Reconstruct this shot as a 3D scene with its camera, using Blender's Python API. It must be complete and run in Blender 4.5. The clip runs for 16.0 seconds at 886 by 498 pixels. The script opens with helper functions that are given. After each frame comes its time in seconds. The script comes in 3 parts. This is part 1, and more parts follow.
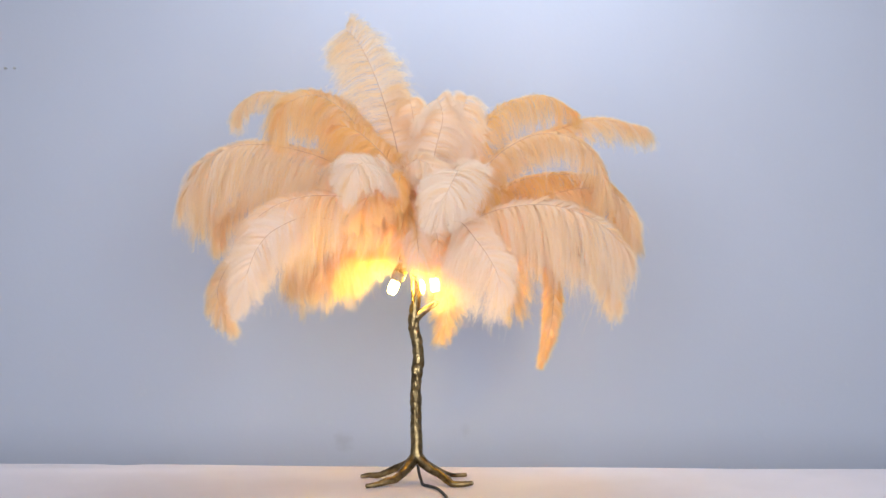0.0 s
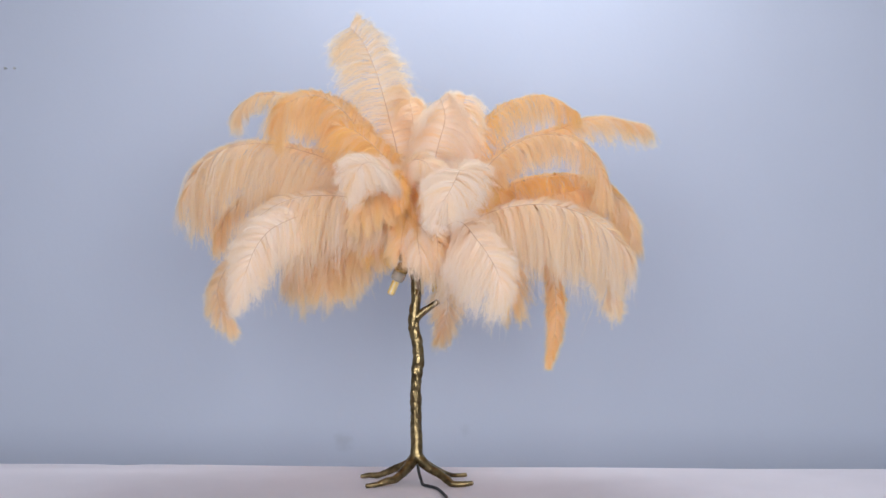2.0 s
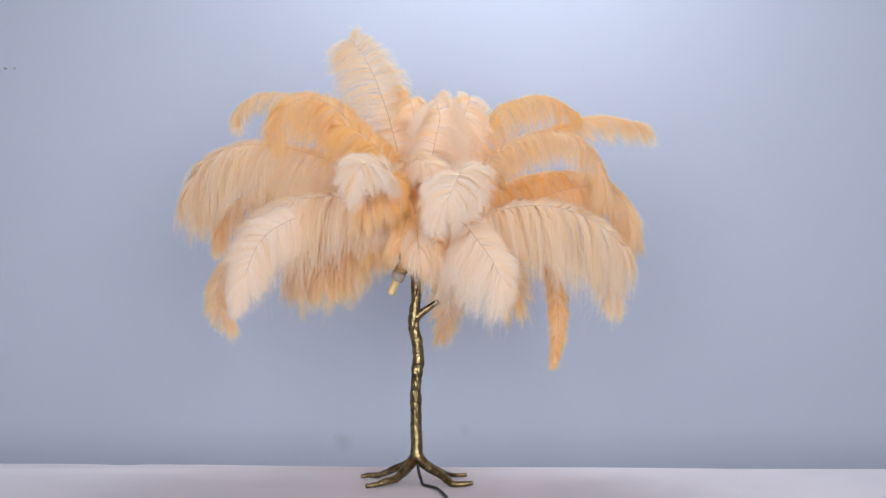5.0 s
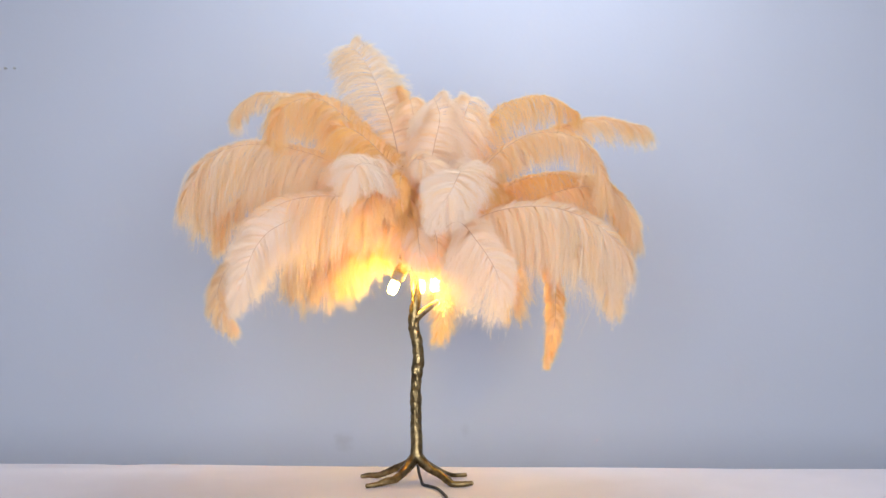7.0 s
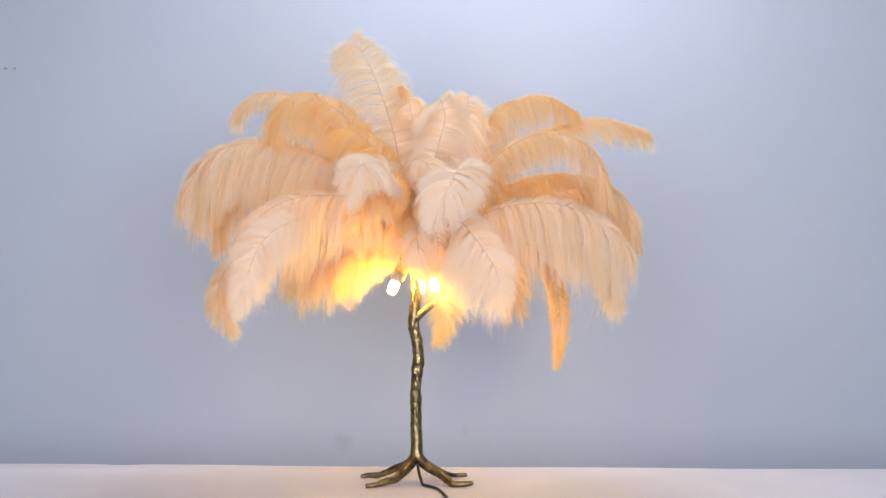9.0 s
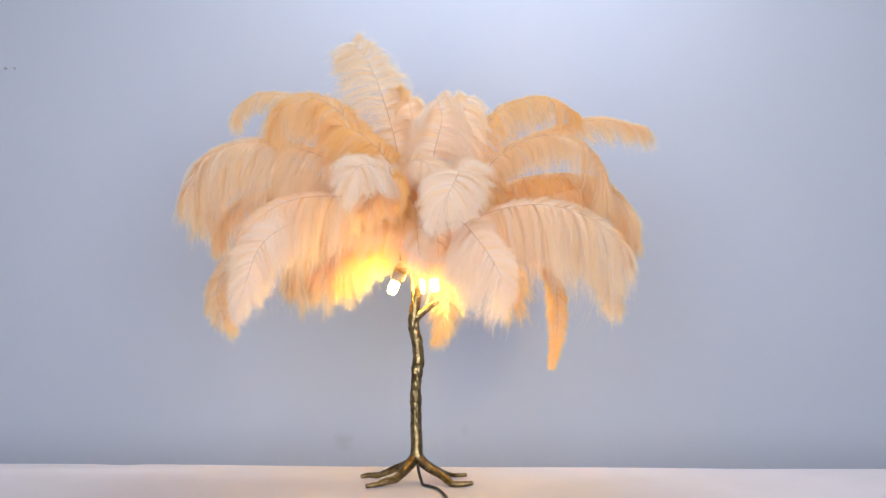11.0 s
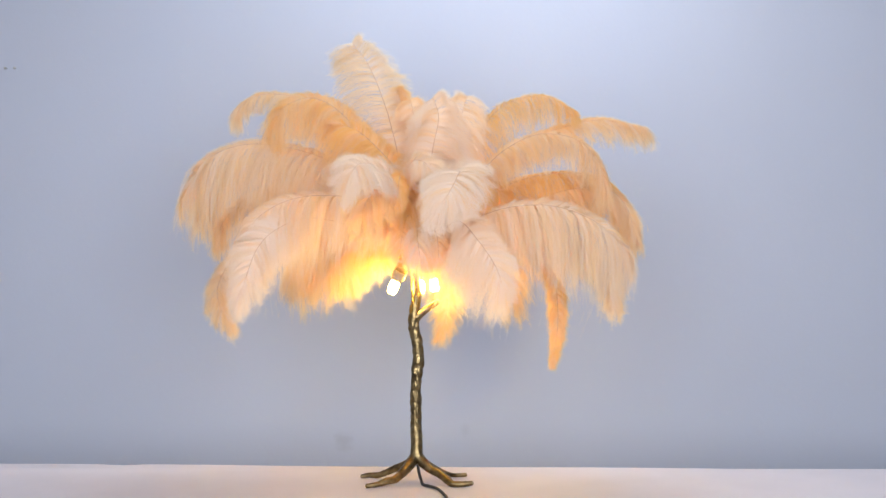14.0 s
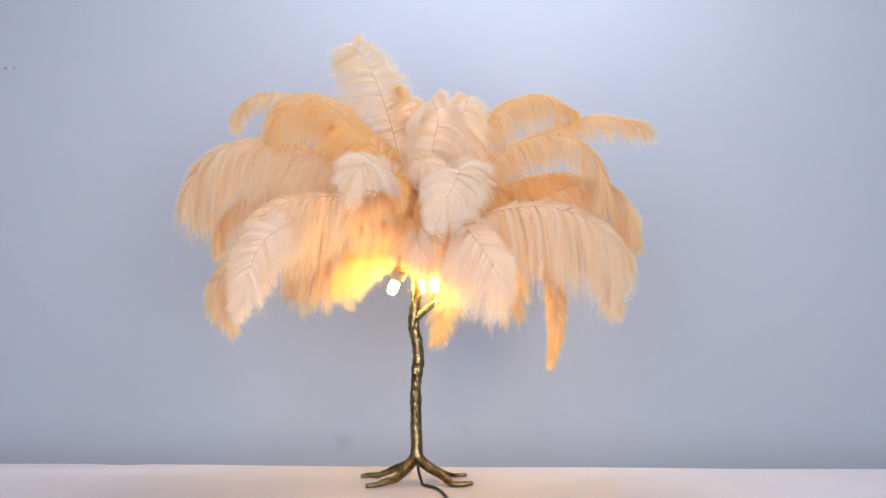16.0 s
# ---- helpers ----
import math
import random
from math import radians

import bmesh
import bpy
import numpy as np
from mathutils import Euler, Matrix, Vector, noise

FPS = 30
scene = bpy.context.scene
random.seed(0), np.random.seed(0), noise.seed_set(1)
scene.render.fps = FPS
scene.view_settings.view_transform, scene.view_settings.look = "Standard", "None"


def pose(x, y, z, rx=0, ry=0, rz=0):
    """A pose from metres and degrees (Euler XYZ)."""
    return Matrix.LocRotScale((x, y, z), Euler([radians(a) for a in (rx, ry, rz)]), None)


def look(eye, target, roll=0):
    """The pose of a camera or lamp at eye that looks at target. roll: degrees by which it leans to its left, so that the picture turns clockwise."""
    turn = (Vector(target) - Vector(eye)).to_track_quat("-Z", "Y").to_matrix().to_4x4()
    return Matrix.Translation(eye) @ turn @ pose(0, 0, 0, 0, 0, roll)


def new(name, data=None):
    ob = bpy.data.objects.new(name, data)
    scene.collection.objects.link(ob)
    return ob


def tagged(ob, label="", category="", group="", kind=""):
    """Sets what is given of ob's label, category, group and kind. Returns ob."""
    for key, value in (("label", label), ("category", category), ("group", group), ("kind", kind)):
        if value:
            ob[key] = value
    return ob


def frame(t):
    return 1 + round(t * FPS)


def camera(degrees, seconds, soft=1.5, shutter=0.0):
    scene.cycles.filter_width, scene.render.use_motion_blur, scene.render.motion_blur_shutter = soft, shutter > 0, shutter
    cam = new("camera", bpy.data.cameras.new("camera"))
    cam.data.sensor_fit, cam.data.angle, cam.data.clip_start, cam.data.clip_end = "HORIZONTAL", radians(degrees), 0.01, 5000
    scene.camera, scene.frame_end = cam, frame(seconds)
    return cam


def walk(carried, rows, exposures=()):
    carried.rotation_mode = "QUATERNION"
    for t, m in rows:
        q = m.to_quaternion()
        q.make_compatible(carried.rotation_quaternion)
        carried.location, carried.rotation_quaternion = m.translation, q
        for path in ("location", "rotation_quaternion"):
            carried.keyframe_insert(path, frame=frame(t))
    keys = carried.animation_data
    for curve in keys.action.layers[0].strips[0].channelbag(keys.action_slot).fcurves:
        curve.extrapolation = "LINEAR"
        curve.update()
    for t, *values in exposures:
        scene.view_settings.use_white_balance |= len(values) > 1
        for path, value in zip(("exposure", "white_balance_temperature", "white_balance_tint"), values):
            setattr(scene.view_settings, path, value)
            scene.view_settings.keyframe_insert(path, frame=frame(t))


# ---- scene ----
cam = camera(40, 16.0, soft=1.5)
EYE = (0.047, -2.154, 0.411)
walk(cam, [(0.0, look(EYE, (0.047, 0.0, 0.411))), (16.0, look(EYE, (0.047, 0.0, 0.411)))])

# ---- world and light ----
# light goes on from barb to barb many times in the down
scene.cycles.max_bounces, scene.cycles.diffuse_bounces, scene.cycles.transmission_bounces = 20, 14, 14
world = bpy.data.worlds.new("sky")
scene.world = world
world.use_nodes = True
wn = world.node_tree.nodes
sky = wn.new("ShaderNodeTexSky")
sky.sky_type, sky.sun_disc, sky.sun_elevation, sky.sun_rotation = "NISHITA", False, radians(40), radians(200)
world.node_tree.links.new(sky.outputs[0], wn["Background"].inputs[0])
wn["Background"].inputs[1].default_value = 0.05


def added_light(name, m, w, d, watts, colour):
    """An area lamp added out of view, in an opening made for it."""
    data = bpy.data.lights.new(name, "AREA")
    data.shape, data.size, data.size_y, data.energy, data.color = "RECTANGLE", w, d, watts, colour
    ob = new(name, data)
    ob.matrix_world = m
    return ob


# unseen soft lights added: one overhead, two behind the camera, brighten crown and wall
added_light("added_top_light", look((0.18, 0.32, 1.68), (0.18, 0.32, 0)), 0.85, 0.5, 12.0, (0.88, 0.93, 1.0))
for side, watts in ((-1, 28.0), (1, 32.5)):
    added_light("added_front_light", look((side * 0.68, -2.72, 0.66), (side * 0.15, 0, 0.42)), 1.0, 1.2, watts, (0.95, 0.96, 1.0))


# ---- materials ----
def material(name, colour, rough=0.5, metal=0.0, vary=0.15, scale=30.0, bump=0.0, bump_scale=120.0, colour_b=None):
    m = bpy.data.materials.new(name)
    m.use_nodes = True
    nt = m.node_tree
    b = nt.nodes["Principled BSDF"]
    b.inputs["Roughness"].default_value, b.inputs["Metallic"].default_value = rough, metal
    tex = nt.nodes.new("ShaderNodeTexCoord")
    n = nt.nodes.new("ShaderNodeTexNoise")
    n.inputs["Scale"].default_value, n.inputs["Detail"].default_value = scale, 6
    nt.links.new(tex.outputs["Object"], n.inputs["Vector"])
    ramp = nt.nodes.new("ShaderNodeValToRGB")
    dark = colour_b or [c * (1 - vary) for c in colour]
    ramp.color_ramp.elements[0].position, ramp.color_ramp.elements[1].position = 0.3, 0.7
    ramp.color_ramp.elements[0].color, ramp.color_ramp.elements[1].color = (*dark, 1), (*colour, 1)
    nt.links.new(n.outputs["Fac"], ramp.inputs["Fac"])
    nt.links.new(ramp.outputs["Color"], b.inputs["Base Color"])
    if bump:
        f = nt.nodes.new("ShaderNodeTexNoise")
        f.inputs["Scale"].default_value, f.inputs["Detail"].default_value = bump_scale, 4
        nt.links.new(tex.outputs["Object"], f.inputs["Vector"])
        bn = nt.nodes.new("ShaderNodeBump")
        bn.inputs["Strength"].default_value, bn.inputs["Distance"].default_value = bump, 0.002
        nt.links.new(f.outputs["Fac"], bn.inputs["Height"])
        nt.links.new(bn.outputs["Normal"], b.inputs["Normal"])
    return m


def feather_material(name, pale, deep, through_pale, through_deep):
    """Thin dyed down: it scatters light and lets much of it through. The grey of the object's colour sets how pale it
    is, dyed tone and the crown's light together.
    """
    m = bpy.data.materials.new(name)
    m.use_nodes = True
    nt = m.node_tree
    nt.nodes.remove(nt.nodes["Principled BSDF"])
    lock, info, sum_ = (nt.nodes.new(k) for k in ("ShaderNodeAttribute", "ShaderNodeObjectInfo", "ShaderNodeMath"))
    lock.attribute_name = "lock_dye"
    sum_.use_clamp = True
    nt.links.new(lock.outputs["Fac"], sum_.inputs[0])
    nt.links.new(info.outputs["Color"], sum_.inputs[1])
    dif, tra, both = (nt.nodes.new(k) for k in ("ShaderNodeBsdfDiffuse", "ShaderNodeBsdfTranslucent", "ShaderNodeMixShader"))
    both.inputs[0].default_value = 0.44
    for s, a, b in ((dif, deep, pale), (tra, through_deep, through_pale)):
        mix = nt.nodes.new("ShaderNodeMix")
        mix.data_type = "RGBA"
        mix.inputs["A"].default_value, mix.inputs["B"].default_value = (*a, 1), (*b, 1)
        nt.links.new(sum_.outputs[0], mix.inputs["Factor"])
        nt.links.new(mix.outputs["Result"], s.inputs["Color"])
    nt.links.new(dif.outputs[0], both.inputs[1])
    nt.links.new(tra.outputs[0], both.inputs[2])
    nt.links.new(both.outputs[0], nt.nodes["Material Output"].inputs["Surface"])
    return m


def glow_material(name, colour, strength):
    m = bpy.data.materials.new(name)
    m.use_nodes = True
    b = m.node_tree.nodes["Principled BSDF"]
    b.inputs["Base Color"].default_value = (*colour, 1)
    b.inputs["Emission Color"].default_value, b.inputs["Emission Strength"].default_value = (*colour, 1), strength
    return m


WALL = material("painted_plaster", (0.54, 0.588, 0.713), 0.85, vary=0.04, scale=1.6, bump=0.12, bump_scale=90)


def smudge(m, place, radius, strength):
    """A faint, soft-edged rubbed mark on painted plaster."""
    nt = m.node_tree
    bsdf = nt.nodes["Principled BSDF"]
    paint = bsdf.inputs["Base Color"].links[0].from_socket
    tex, gap, rough, warp, fade, mix = (nt.nodes.new(k) for k in ("ShaderNodeTexCoord", "ShaderNodeVectorMath", "ShaderNodeTexNoise", "ShaderNodeMath", "ShaderNodeMapRange", "ShaderNodeMix"))
    gap.operation, gap.inputs[1].default_value = "DISTANCE", place
    rough.inputs["Scale"].default_value = 45
    warp.operation, warp.inputs[1].default_value = "MULTIPLY_ADD", radius * 1.2
    nt.links.new(tex.outputs["Object"], gap.inputs[0])
    nt.links.new(tex.outputs["Object"], rough.inputs["Vector"])
    nt.links.new(rough.outputs["Fac"], warp.inputs[0])
    nt.links.new(gap.outputs["Value"], warp.inputs[2])
    fade.interpolation_type = "SMOOTHSTEP"
    fade.inputs["From Min"].default_value, fade.inputs["From Max"].default_value = radius * 0.6, radius * 1.7
    fade.inputs["To Min"].default_value, fade.inputs["To Max"].default_value = strength, 0.0
    nt.links.new(warp.outputs[0], fade.inputs["Value"])
    mix.data_type = "RGBA"
    mix.inputs["B"].default_value = (0.25, 0.26, 0.29, 1)
    nt.links.new(fade.outputs["Result"], mix.inputs["Factor"])
    nt.links.new(paint, mix.inputs["A"])
    nt.links.new(mix.outputs["Result"], bsdf.inputs["Base Color"])


smudge(WALL, (-0.194, 0.8, -0.054), 0.03, 0.22)
smudge(WALL, (0.10, 0.8, -0.03), 0.018, 0.12)
ROOM = material("grey_room_paint", (0.47, 0.48, 0.50), 0.9, vary=0.05, scale=2)
FLOOR = material("grey_floor", (0.35, 0.35, 0.36), 0.6, vary=0.2, scale=3)
CLOTH = material("white_cloth", (0.80, 0.752, 0.80), 0.9, vary=0.05, scale=8, bump=0.25, bump_scale=400)
WOOD = material("pale_wood", (0.45, 0.33, 0.2), 0.5, vary=0.3, scale=12)
BRASS = material("aged_brass", (0.33, 0.25, 0.125), 0.29, 1.0, scale=70, bump=0.5, bump_scale=160, colour_b=(0.085, 0.06, 0.03))
SOCKET_BRASS = material("socket_brass", (0.52, 0.34, 0.12), 0.35, 1.0, vary=0.4, scale=80)
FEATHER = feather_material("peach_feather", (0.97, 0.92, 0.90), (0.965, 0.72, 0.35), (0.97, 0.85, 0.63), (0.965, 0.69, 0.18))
QUILL = material("tan_quill", (0.70, 0.52, 0.35), 0.5, vary=0.25, scale=40)
RUBBER = material("black_rubber", (0.03, 0.03, 0.032), 0.5, vary=0.3, scale=60)
COLLAR = material("clear_grey_plastic", (0.38, 0.33, 0.28), 0.4, vary=0.1, scale=60)
STICK = material("amber_led_stick", (0.70, 0.58, 0.40), 0.35, vary=0.2, scale=200)
CHIP = material("yellow_phosphor", (0.80, 0.55, 0.10), 0.4, vary=0.15, scale=150)
GLOW = glow_material("warm_light", (1.0, 0.66, 0.10), 265.0)


# ---- builders ----
def box_bm(bm, lo, hi):
    m = Matrix.Translation([(a + b) / 2 for a, b in zip(lo, hi)]) @ Matrix.Diagonal([b - a for a, b in zip(lo, hi)] + [1])
    return bmesh.ops.create_cube(bm, size=1, matrix=m)


def finish(name, bm, mat, smooth=True):
    me = bpy.data.meshes.new(name)
    bm.normal_update()
    bm.to_mesh(me)
    bm.free()
    me.materials.append(mat)
    if smooth:
        me.polygons.foreach_set("use_smooth", [True] * len(me.polygons))
    return me


def part(name, bm, mat, parent=None, label="", smooth=True):
    ob = new(name, finish(name, bm, mat, smooth))
    ob.parent = parent
    return tagged(ob, label)


def curve_through(points, n):
    """n evenly spaced places along a smooth line through the points."""
    p = np.array(points, float)
    p = np.vstack([2 * p[0] - p[1], p, 2 * p[-1] - p[-2]])
    out = []
    for i in range(1, len(p) - 2):
        t = np.linspace(0, 1, 40, endpoint=i == len(p) - 3)[:, None]
        a, b, c, d = p[i - 1], p[i], p[i + 1], p[i + 2]
        out.append(0.5 * (2 * b + (c - a) * t + (2 * a - 5 * b + 4 * c - d) * t ** 2 + (3 * b - a - 3 * c + d) * t ** 3))
    q = np.vstack(out)
    s = np.r_[0, np.cumsum(np.linalg.norm(np.diff(q[:, :3], axis=0), axis=1))]
    u = np.linspace(0, s[-1], n)
    return np.stack([np.interp(u, s, q[:, k]) for k in range(q.shape[1])], 1)


def unit(v):
    return v / np.maximum(np.linalg.norm(v, axis=-1, keepdims=True), 1e-9)


def tube_bm(points, n, around, knobs=0.0, knob_scale=60.0, stretch=1.0, seed=0.0):
    """A tube along points of (x, y, z, radius), with closed rounded ends and an uneven, knobbly skin."""
    c = curve_through(points, n)
    tan = unit(np.gradient(c[:, :3], axis=0))
    ref = np.tile([0.13, -1.0, 0.07], (n, 1))
    a = unit(np.cross(tan, ref))
    b = np.cross(tan, a)
    bm = bmesh.new()
    rings = []
    for i in range(n):
        ring = []
        for k in range(around):
            w = 2 * math.pi * k / around
            d = a[i] * math.cos(w) + b[i] * math.sin(w)
            r = c[i, 3]
            q = Vector(c[i, :3] + d * r)
            if knobs:
                v = Vector((q.x, q.y, q.z / stretch)) * knob_scale + Vector((seed, seed, seed))
                cells = noise.voronoi(v)[0]
                r *= 1 + knobs * min(1, max(0.12, (q.z - 0.075) / 0.03) if stretch > 1 else 1) * ((cells[1] - cells[0]) * 1.3 - 0.5 + 0.7 * noise.noise(v * 0.5))
            ring.append(bm.verts.new(c[i, :3] + d * r))
        rings.append(ring)
    for i in range(n - 1):
        for k in range(around):
            bm.faces.new((rings[i][k], rings[i][(k + 1) % around], rings[i + 1][(k + 1) % around], rings[i + 1][k]))
    for ring, sign, i in ((rings[0], -1, 0), (rings[-1], 1, n - 1)):
        tip = bm.verts.new(c[i, :3] + sign * tan[i] * c[i, 3] * 0.5)
        for k in range(around):
            bm.faces.new((ring[k], ring[(k + 1) % around], tip))
    bmesh.ops.recalc_face_normals(bm, faces=bm.faces)
    return bm


def lathe_bm(profile, m, around=28):
    """A turned body from (radius, height) pairs, closed, in the pose m."""
    bm = bmesh.new()
    rings = []
    for r, h in profile:
        rings.append([bm.verts.new(m @ Vector((r * math.cos(2 * math.pi * k / around), r * math.sin(2 * math.pi * k / around), h))) for k in range(around)])
    for p, q in zip(rings, rings[1:]):
        for k in range(around):
            bm.faces.new((p[k], p[(k + 1) % around], q[(k + 1) % around], q[k]))
    bm.faces.new(rings[0])
    bm.faces.new(rings[-1])
    bmesh.ops.recalc_face_normals(bm, faces=bm.faces)
    return bm


# ---- the room ----
def slab(name, lo, hi, mat, label, hole=None, axis=2):
    """A wall, floor or ceiling of real thickness, with an opening through it for each lower and upper corner in hole."""
    bm = bmesh.new()
    if hole:
        u, v = [k for k in range(3) if k != axis]
        cuts = [lo[u]] + [h[k][0] for h in hole for k in (0, 1)] + [hi[u]]
        rows = [(a, b, lo[v], hi[v]) for a, b in zip(cuts[::2], cuts[1::2])]
        for h0, h1 in hole:
            rows += [(h0[0], h1[0], lo[v], h0[1]), (h0[0], h1[0], h1[1], hi[v])]
        for a0, a1, b0, b1 in rows:
            l, h = list(lo), list(hi)
            l[u], h[u], l[v], h[v] = a0, a1, b0, b1
            box_bm(bm, l, h)
    else:
        box_bm(bm, lo, hi)
    return tagged(part(name, bm, mat, smooth=False), label, name.split("_")[0], kind="structure")


slab("wall_north", (-2.8, 0.8, -0.75), (2.8, 0.95, 1.65), WALL, "pale blue-grey painted plaster wall behind the table")
# the openings here and in the ceiling are made up for the added lights
slab("wall_south", (-2.8, -2.9, -0.75), (2.8, -2.75, 1.65), ROOM, "grey painted wall with two made-up openings for added lights", (((-1.23, 0.01), (-0.13, 1.31)), ((0.13, 0.01), (1.23, 1.31))), 1)
slab("wall_west", (-2.95, -2.9, -0.75), (-2.8, 1.5, 1.65), ROOM, "plain grey painted side wall")
slab("wall_east", (2.8, -2.9, -0.75), (2.95, 1.5, 1.65), ROOM, "plain grey painted side wall")
slab("floor", (-2.95, -2.9, -0.9), (2.95, 1.5, -0.75), FLOOR, "plain grey floor under the table")
slab("ceiling", (-2.95, -2.9, 1.65), (2.95, 1.5, 1.8), ROOM, "grey ceiling with a rectangular made-up opening for an added light", (((-0.38, -0.32), (0.82, 0.58)),), 2)


for x in (-1.012, -0.990):
    bm = lathe_bm([(0.001, 0.012), (0.0012, 0.004), (0.003, 0.003), (0.003, 0.0)], pose(x, 0.788, 0.8485, -90, 0, 0), 12)
    tagged(part("nail", bm, ROOM), "small grey nail head in the painted wall", "nail", "nails in the wall")


# ---- the table and its cloth ----
def back_edge(x):
    return 0.180 - 0.036 * x


def table():
    top = tagged(new("table"), "long wooden table under a white cloth", "table")
    top.location = (0, 0, -0.75)
    bm = bmesh.new()
    vs = [bm.verts.new((x, y, z)) for z in (0.705, 0.744) for x, y in ((-1.5, -0.7), (1.5, -0.7), (1.5, back_edge(1.5) - 0.012), (-1.5, back_edge(-1.5) - 0.012))]
    for f in ((3, 2, 1, 0), (4, 5, 6, 7), (0, 1, 5, 4), (1, 2, 6, 5), (2, 3, 7, 6), (3, 0, 4, 7)):
        bm.faces.new([vs[i] for i in f])
    part("tabletop", bm, WOOD, top, smooth=False)
    for x, y in ((-1.4, -0.6), (1.4, -0.6), (1.4, -0.1), (-1.4, 0.08)):
        bm = bmesh.new()
        box_bm(bm, (x - 0.03, y - 0.03, 0), (x + 0.03, y + 0.03, 0.705))
        part("leg", bm, WOOD, top, smooth=False)


def cloth():
    nx, ny = 240, 60
    bm = bmesh.new()
    grid = []
    for i in range(nx + 1):
        x = -1.52 + 3.04 * i / nx
        col = []
        e = back_edge(x) + 0.004 * noise.noise((x * 2.2, 3.1, 0)) + 0.0015 * noise.noise((x * 9, 1.7, 0))
        for j in range(ny + 1):
            s = 1.25 * j / ny - 0.25
            fold = 0.0022 * (noise.noise((x * 1.6, s * 9 + x, 5)) + 0.5) * min(1, max(0, (abs(x + 0.02) - 0.14) * 4))
            fold += 0.004 * math.exp(-((s - 0.10) / 0.022) ** 2) * min(1, max(0, -x - 0.32) * 5)
            fold -= 0.004 * (1 - min(1, abs(s) / 0.12)) + 0.003 * math.exp(-((x + 0.57) / 0.035) ** 2) * max(0, 1 - abs(s) / 0.05)
            if s < 0:
                y, z = e + 0.004 * noise.noise((x * 6, s * 3, 2)) - 0.003 * (s < -0.02), max(s, -0.2) - 0.010
            else:
                k = min(1, s / 0.012)
                y, z = e - s * (e + 0.72), fold - 0.006 * (1 - k) ** 2
            col.append(bm.verts.new((x, y, z)))
        grid.append(col)
    for i in range(nx):
        for j in range(ny):
            bm.faces.new((grid[i][j], grid[i][j + 1], grid[i + 1][j + 1], grid[i + 1][j]))
    bmesh.ops.recalc_face_normals(bm, faces=bm.faces)
    tagged(part("tablecloth", bm, CLOTH), "smooth white cloth spread over the table with a slightly wavy edge", "tablecloth")


table()
cloth()

# ---- the lamp ----
lamp = tagged(new("table_lamp"), "brass tree-trunk table lamp crowned with drooping peach ostrich feathers", "lamp")

part("trunk", tube_bm([(0.0005, -0.009, 0.034, 0.0082), (0.0005, -0.0075, 0.046, 0.0108), (0.0005, -0.0055, 0.062, 0.0106), (0, -0.003, 0.09, 0.0105), (-0.001, 0, 0.15, 0.0103), (0.0005, 0, 0.19, 0.0105),
                       (0.0035, 0, 0.22, 0.0105), (0.001, 0, 0.245, 0.0105), (-0.0035, 0, 0.268, 0.0103), (-0.0045, 0, 0.292, 0.0103), (-0.001, 0, 0.318, 0.0098), (-0.001, 0, 0.345, 0.009),
                       (-0.003, 0, 0.39, 0.008), (-0.003, 0, 0.43, 0.0065)], 340, 56, 0.19, 120, 1.9, 3.0), BRASS, lamp, "polished brass trunk with hammered bark")
part("branch", tube_bm([(0.0, -0.002, 0.290, 0.008), (0.012, -0.003, 0.3005, 0.0068), (0.026, -0.004, 0.310, 0.0056), (0.0385, -0.005, 0.3185, 0.0052)], 60, 24, 0.10, 90, 1, 7), BRASS, lamp)
part("branch", tube_bm([(-0.003, 0, 0.36, 0.006), (-0.014, -0.01, 0.385, 0.005), (-0.024, -0.02, 0.40, 0.0045), (-0.027, -0.024, 0.392, 0.004)], 50, 20, 0.1, 90, 1, 8), BRASS, lamp)
part("branch", tube_bm([(-0.003, 0, 0.355, 0.006), (0.012, 0.004, 0.385, 0.005), (0.028, 0.006, 0.40, 0.0045), (0.031, 0.006, 0.392, 0.004)], 50, 20, 0.1, 90, 1, 9), BRASS, lamp)
part("branch", tube_bm([(-0.003, 0, 0.362, 0.006), (0.001, 0.016, 0.385, 0.005), (0.005, 0.03, 0.40, 0.0045), (0.006, 0.032, 0.392, 0.004)], 50, 20, 0.1, 90, 1, 10), BRASS, lamp)
